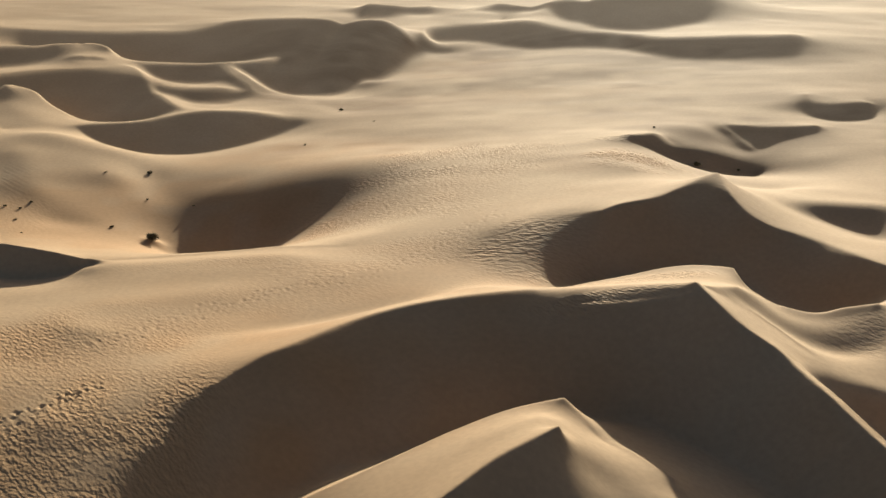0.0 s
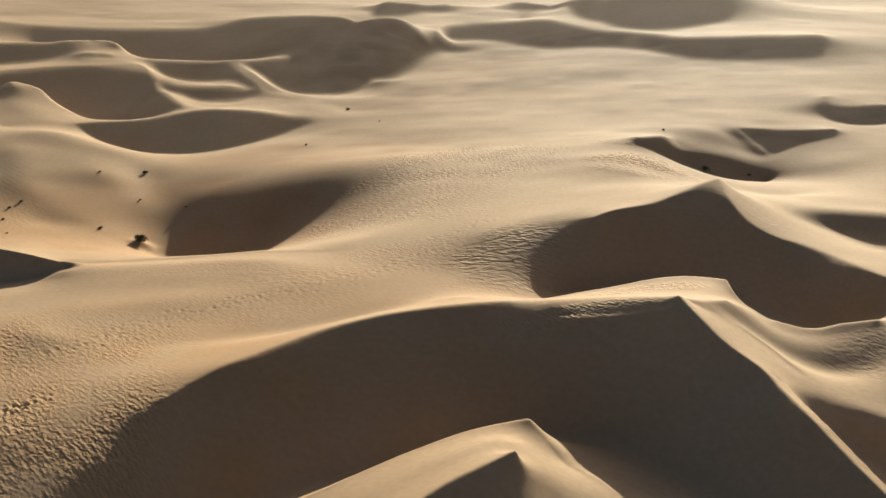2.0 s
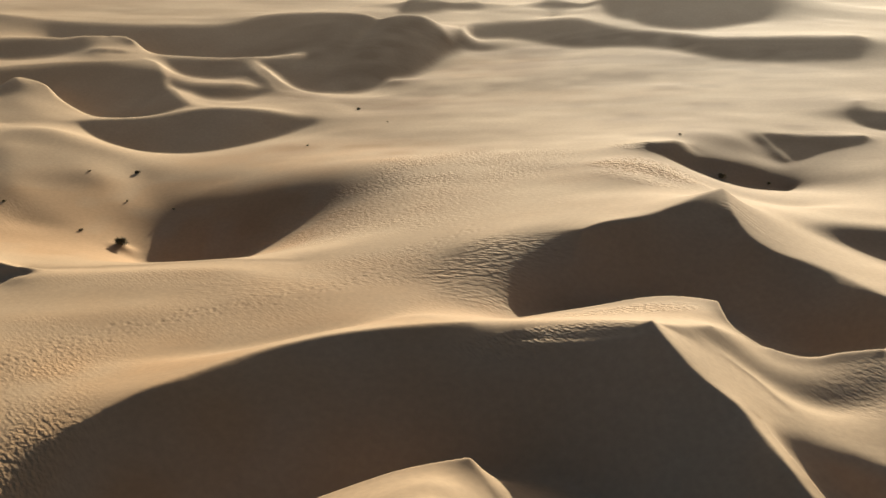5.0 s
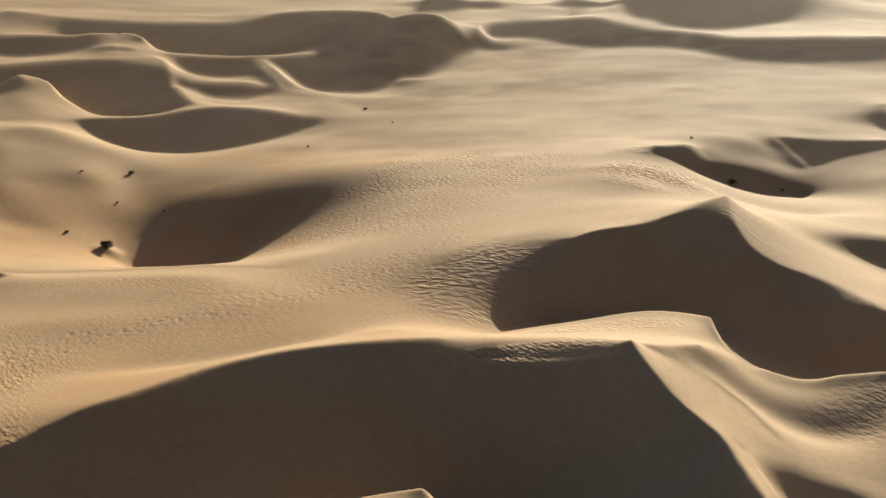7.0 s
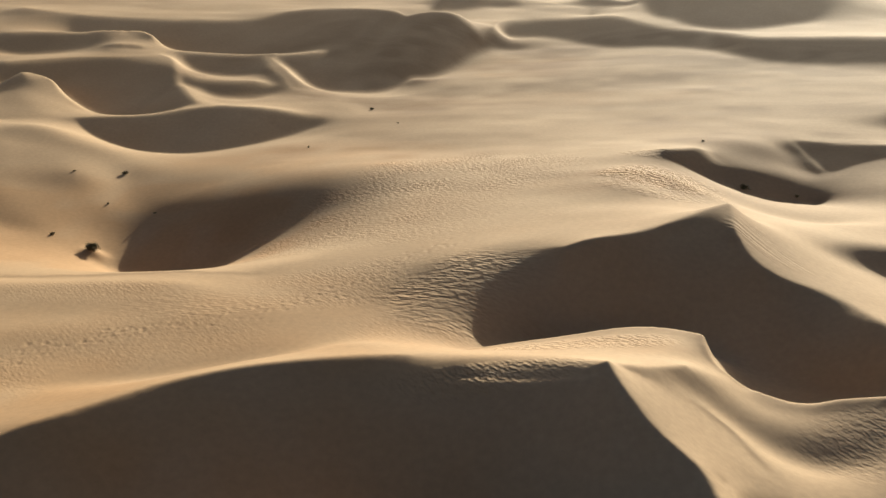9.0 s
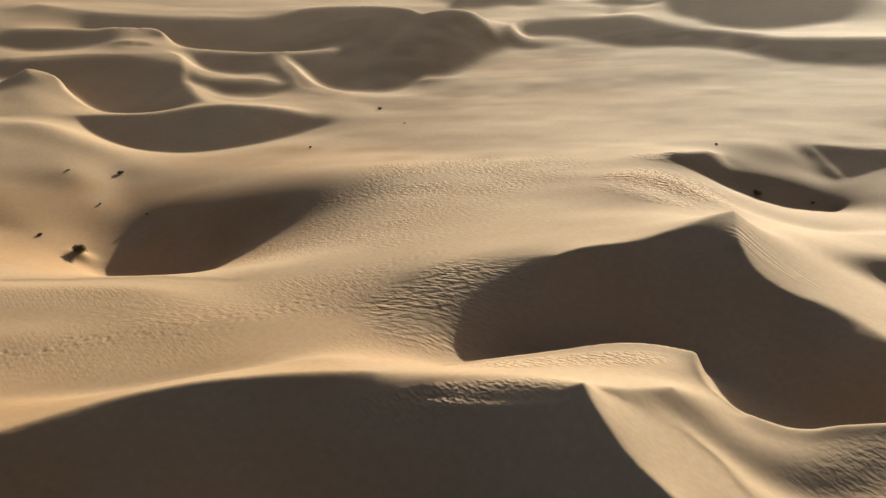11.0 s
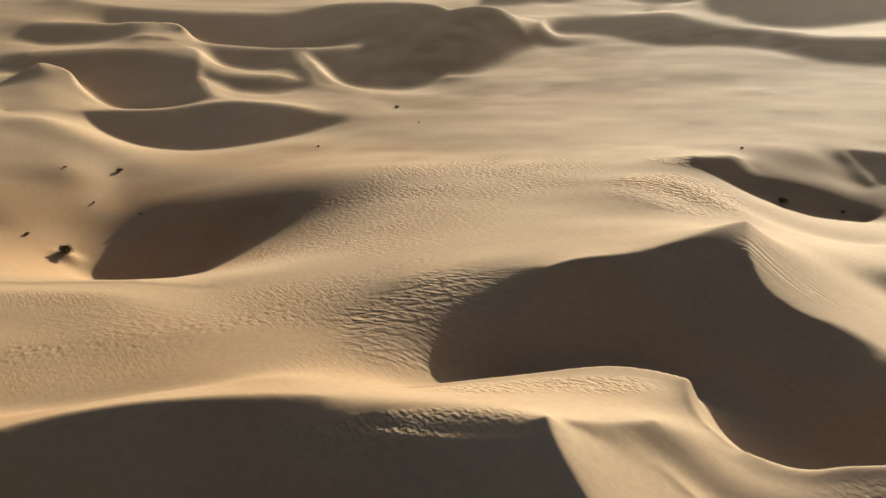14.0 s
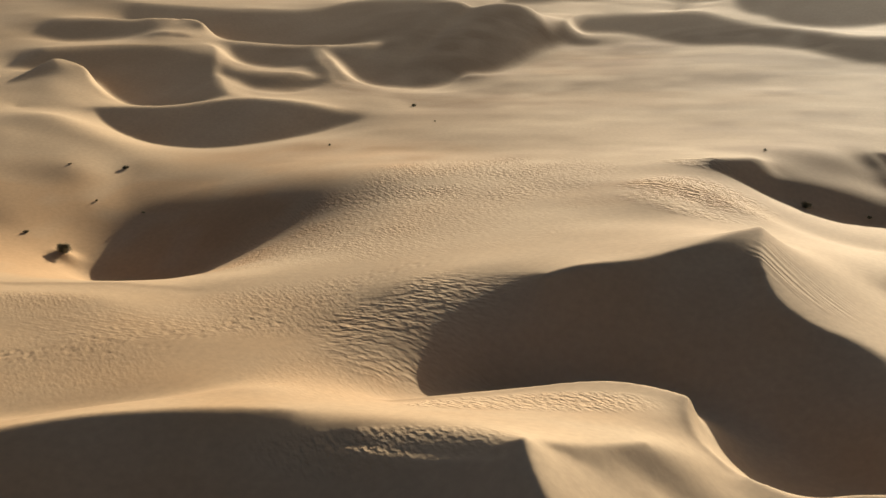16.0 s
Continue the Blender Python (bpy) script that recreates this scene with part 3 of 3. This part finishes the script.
def ground_z(x, y):
    """The height of the sand at a place of the plan."""
    f = np.clip(math.log(y / Y0) / math.log(Y1 / Y0) * (ROWS - 1), 0, ROWS - 2)
    a, b = fan_left(y), fan_right(y)
    g = np.clip((x - a) / (b - a) * (COLS - 1), 0, COLS - 2)
    i, j = int(f), int(g)
    u, v = f - i, g - j
    return float((GZ[i, j] * (1 - v) + GZ[i, j + 1] * v) * (1 - u) + (GZ[i + 1, j] * (1 - v) + GZ[i + 1, j + 1] * v) * u)


# where the wind has rippled the sand: centre, half-lengths, turn in degrees, depth
RIPPLED = [
    (-22, 53, 13, 9, 10, 0.6), (-14.6, 41, 8, 13, 10, 0.62), (-8, 62, 9, 5, 8, 0.12), (8, 64, 5, 6, 0, 0.12), (3, 73, 9, 5, 20, 0.3),
    (7, 106, 12, 11, -15, 1.1), (3, 93, 17, 13, 0, 0.5), (34, 55.8, 5.5, 4.0, 0, 0.19), (14.2, 53.7, 5.8, 1.5, 0, 1.0), (18, 61.5, 6, 2.0, 12, 0.9), (-14, 70, 10, 3, 0, 0.2), (-45, 92, 12, 10, 20, 0.15),
]
RIPPLED_ACROSS = [
    (11.2, 71.2, 6.8, 6.2, 30, 1.05), (24, 99.5, 6.5, 7.5, -15, 3.0), (22.5, 110.3, 4, 1.7, 0, 1.4), (-4, 69, 9, 3.5, 20, 0.3),
]
STREAKED = [(30.2, 78.9, 3.8, 2.6, -42, 1.0), (-44, 105, 7, 6, 20, 0.3), (22.5, 49.5, 2.6, 4.0, 20, 0.3)]


# iron-red sand gathered in the hollows and on the old surfaces
# the first patch paints the brown shade low on the right slip face
RUSTY = [(18, 70, 9, 3, 5, 0.7), (-24, 96, 24, 18, 0, 1.4), (-16, 46, 19, 18, 0, 1.2), (0, 64, 20, 13, 0, 0.55), (13, 67, 6, 5, 0, 0.8), (3, 46, 14, 8, 15, 0.45), (14, 55.5, 8, 4, 0, 0.35), (18, 61, 7, 3, 0, 0.4), (12, 84, 26, 20, 0, 0.2), (7, 174, 12, 13, 0, 0.6), (12, 149, 26, 7, 0, 0.35), (20, 97, 9, 6, 0, 0.5), (-12, 114, 20, 14, 0, 0.8)]


# stretches of the flats that are toned darker in bands: centre, half-lengths, turn, strength
DUSKY = [(22, 182, 34, 18, 0, 1.3), (10, 165, 60, 38, 0, 1.1), (22, 103, 13, 10, 0, 0.75), (44, 128, 30, 22, 0, 1.1), (4, 118, 32, 14, 0, 0.6), (-4, 98, 16, 12, 0, 0.4)]


def build_ground():
    """One sheet: the modelled fan, and round it the open desert out to the horizon."""
    out = np.cumsum(1.2 * 1.105 ** np.arange(58))
    y = np.concatenate([(Y0 - 0.8 * out)[::-1], row_y, Y1 + out * 1.2])
    yc = np.clip(y, Y0, Y1)
    left, right = fan_left(yc), fan_right(yc)
    core = left[:, None] + (right - left)[:, None] * np.linspace(0, 1, COLS)[None]
    x = np.hstack([left[:, None] - out[::-1][None], core, right[:, None] + out[None]])
    yy = np.broadcast_to(y[:, None], x.shape)
    n = len(out)
    pad = np.pad(GZ, n, mode="edge")
    away = np.maximum.reduce([
        np.broadcast_to(np.maximum(Y0 - y, y - Y1)[:, None], x.shape),
        left[:, None] - x, x - right[:, None], np.zeros_like(x)])
    blend = np.clip(away / 45, 0, 1)
    blend = blend * blend * (3 - 2 * blend)
    z = pad * (1 - blend) + open_desert(x, yy) * blend
    nr, nc = x.shape
    verts = np.stack([x, yy, z], -1).reshape(-1, 3)
    idx = np.arange(nr * nc).reshape(nr, nc)
    quads = np.stack([idx[:-1, :-1], idx[:-1, 1:], idx[1:, 1:], idx[1:, :-1]], -1).reshape(-1, 4)
    me = bpy.data.meshes.new("ground")
    me.vertices.add(len(verts))
    me.vertices.foreach_set("co", verts.ravel())
    me.loops.add(quads.size)
    me.loops.foreach_set("vertex_index", quads.ravel())
    me.polygons.add(len(quads))
    me.polygons.foreach_set("loop_start", np.arange(0, quads.size, 4))
    me.polygons.foreach_set("use_smooth", np.ones(len(quads), bool))
    me.update(calc_edges=True)
    me.materials.append(SAND)
    for name, patches in (("ripple", RIPPLED), ("ripple_across", RIPPLED_ACROSS), ("streak", STREAKED), ("rusty", RUSTY), ("dusky", DUSKY)):
        mask = np.zeros(x.shape)
        for cx, cy, rx, ry, turn, strength in patches:
            mask = np.maximum(mask, strength * ellipse(x, yy, cx, cy, rx, ry, turn))
        mask *= np.clip(0.75 + 0.5 * value_noise(x, yy, 3.0, 21) + 0.35 * value_noise(x, yy, 9.0, 22), 0, 1.3)
        me.attributes.new(name, "FLOAT", "POINT").data.foreach_set("value", mask.ravel())
    return tagged(new("ground", me), "rippled golden desert sand in wind-blown dunes", "sand", kind="structure")


build_ground()


# ---- shrubs ----
def plant_material(name, dark, light, rough=0.75):
    m, n, l, b = material(name, rough)
    info = n.new("ShaderNodeNewGeometry")
    co = n.new("ShaderNodeTexCoord")
    spots = n.new("ShaderNodeTexNoise")
    spots.inputs["Scale"].default_value = 6
    l.new(co.outputs["Object"], spots.inputs["Vector"])
    add = n.new("ShaderNodeMath")
    add.operation = "MULTIPLY_ADD"
    add.inputs[1].default_value = 0.5
    l.new(info.outputs["Random Per Island"], add.inputs[0])
    half = n.new("ShaderNodeMath")
    half.operation = "MULTIPLY"
    half.inputs[1].default_value = 0.5
    l.new(spots.outputs["Fac"], half.inputs[0])
    l.new(half.outputs[0], add.inputs[2])
    ramp = n.new("ShaderNodeValToRGB")
    ramp.color_ramp.elements[0].color, ramp.color_ramp.elements[1].color = (*dark, 1), (*light, 1)
    l.new(add.outputs[0], ramp.inputs["Fac"])
    l.new(ramp.outputs["Color"], b.inputs["Base Color"])
    return m


LEAF = plant_material("dry_leaf", (0.075, 0.065, 0.032), (0.2, 0.165, 0.08))
TWIG = plant_material("grey_twig", (0.07, 0.05, 0.03), (0.17, 0.125, 0.08), 0.85)


def part(name, bm, mat, parent, label=""):
    me = bpy.data.meshes.new(name)
    bm.to_mesh(me)
    bm.free()
    me.materials.append(mat)
    ob = new(name, me)
    ob.parent = parent
    return tagged(ob, label)


def limb(bm, points, radii, sides=5):
    """A tapered tube along the points."""
    rings = []
    for k, (p, r) in enumerate(zip(points, radii)):
        ahead = (points[min(k + 1, len(points) - 1)] - points[max(k - 1, 0)]).normalized()
        side = ahead.cross(Vector((0.3, 0.9, 0.2))).normalized()
        up = side.cross(ahead)
        rings.append([bm.verts.new(p + r * (math.cos(a) * side + math.sin(a) * up)) for a in (math.tau * i / sides for i in range(sides))])
    for a, b in zip(rings, rings[1:]):
        for i in range(sides):
            bm.faces.new((a[i], a[(i + 1) % sides], b[(i + 1) % sides], b[i]))
    bm.faces.new(rings[0][::-1])
    bm.faces.new(rings[-1])


def leaf(bm, at, way, size, rnd):
    """A small folded leaf."""
    side = way.cross(Vector((rnd.uniform(-1, 1), rnd.uniform(-1, 1), rnd.uniform(-1, 1)))).normalized() * size * 0.32
    up = way.cross(side).normalized() * size * 0.1
    v = [bm.verts.new(p) for p in (at, at + way * size * 0.5 + side + up, at + way * size, at + way * size * 0.5 - side + up)]
    bm.faces.new((v[0], v[1], v[2]))
    bm.faces.new((v[0], v[2], v[3]))


def shrub(x, y, width, height, seed, label, leaves=1.0):
    """A low desert shrub: stems spreading from the base, twigs, tufts of small leaves."""
    rnd = random.Random(seed)
    base = new("desert_shrub")
    base.location = (x, y, ground_z(x, y) - 0.03)
    tagged(base, label, "shrub", "scattered desert shrubs")
    tips = []
    for s in range(rnd.randint(6, 9)):
        bm = bmesh.new()
        turn, spread_ = rnd.uniform(0, math.tau), rnd.uniform(0.25, 1.0)
        end = Vector((math.cos(turn) * width / 2 * spread_, math.sin(turn) * width / 2 * spread_, height * rnd.uniform(0.55, 1.0) * (1.15 - 0.45 * spread_)))
        bend = Vector((rnd.uniform(-1, 1), rnd.uniform(-1, 1), 0.6)) * 0.12 * width
        run = [end * u + bend * math.sin(u * math.pi) for u in (0, 0.3, 0.6, 1.0)]
        limb(bm, run, [width * 0.018 * k for k in (1, 0.8, 0.55, 0.25)])
        for _ in range(8):
            u = rnd.uniform(0.12, 0.95)
            a = end * u + bend * math.sin(u * math.pi)
            off = Vector((rnd.uniform(-1, 1), rnd.uniform(-1, 1), rnd.uniform(0.0, 1.0))).normalized() * width * rnd.uniform(0.1, 0.22)
            limb(bm, [a, a + off * 0.5 + Vector((0, 0, 0.01)), a + off], [width * 0.008, width * 0.006, width * 0.003], 3)
            tips.append(a + off)
            tips.append(a + off * 0.6)
        tips.append(run[-1])
        part("stem", bm, TWIG, base)
    bm = bmesh.new()
    for tip in tips:
        for _ in range(int(22 * leaves)):
            off = Vector((rnd.gauss(0, 1), rnd.gauss(0, 1), rnd.gauss(0, 0.8))) * width * 0.055
            way = (off + Vector((0, 0, 0.03))).normalized()
            p = tip + off
            p.z = max(p.z, 0.05)
            leaf(bm, p, way, width * rnd.uniform(0.035, 0.07), rnd)
    part("foliage", bm, LEAF, base, "sparse dusty olive-brown leaves")
    return base


shrub(-25.5, 93.0, 1.4, 0.42, 40, "low dark shrub on a sandy hummock in the hollow")
shrub(-30.3, 111.4, 0.64, 0.29, 41, "low dry shrub on a smooth sand slope")
shrub(-34.5, 108.7, 0.36, 0.14, 42, "small dry shrub on a smooth sand slope")
shrub(-28.5, 103.0, 0.36, 0.17, 43, "small dry shrub on a smooth sand slope")
shrub(-29.9, 94.5, 0.44, 0.18, 44, "small dry shrub beside the hollow")
shrub(-11.3, 145.8, 0.64, 0.24, 45, "lone dark shrub on the open sand flat")
shrub(32.1, 109.6, 0.92, 0.45, 46, "dark green shrub at the foot of a slip face")
shrub(37.2, 110.8, 0.48, 0.24, 47, "small dark shrub at the foot of a slip face")
shrub(-23.3, 101.9, 0.34, 0.06, 60, "small dry shrub at the rim of the hollow")
shrub(-40.1, 97.3, 0.42, 0.14, 61, "small dry shrub on a smooth sand slope")
shrub(-39.6, 99.0, 0.5, 0.13, 62, "small dry shrub on a smooth sand slope")
shrub(-39.4, 94.0, 0.34, 0.14, 63, "small dry shrub on a smooth sand slope")
shrub(-41.8, 97.7, 0.4, 0.14, 64, "small dry shrub on a smooth sand slope")
shrub(-37.0, 89.2, 0.24, 0.08, 65, "small dry shrub on a smooth sand slope")
shrub(-13.8, 123.3, 0.4, 0.14, 66, "small flattened shrub on the open sand flat")
shrub(28.8, 119.1, 0.4, 0.14, 67, "small flattened dry shrub above a slip face")
shrub(-5.9, 135.4, 0.28, 0.08, 68, "tiny dry tuft on the open sand flat")
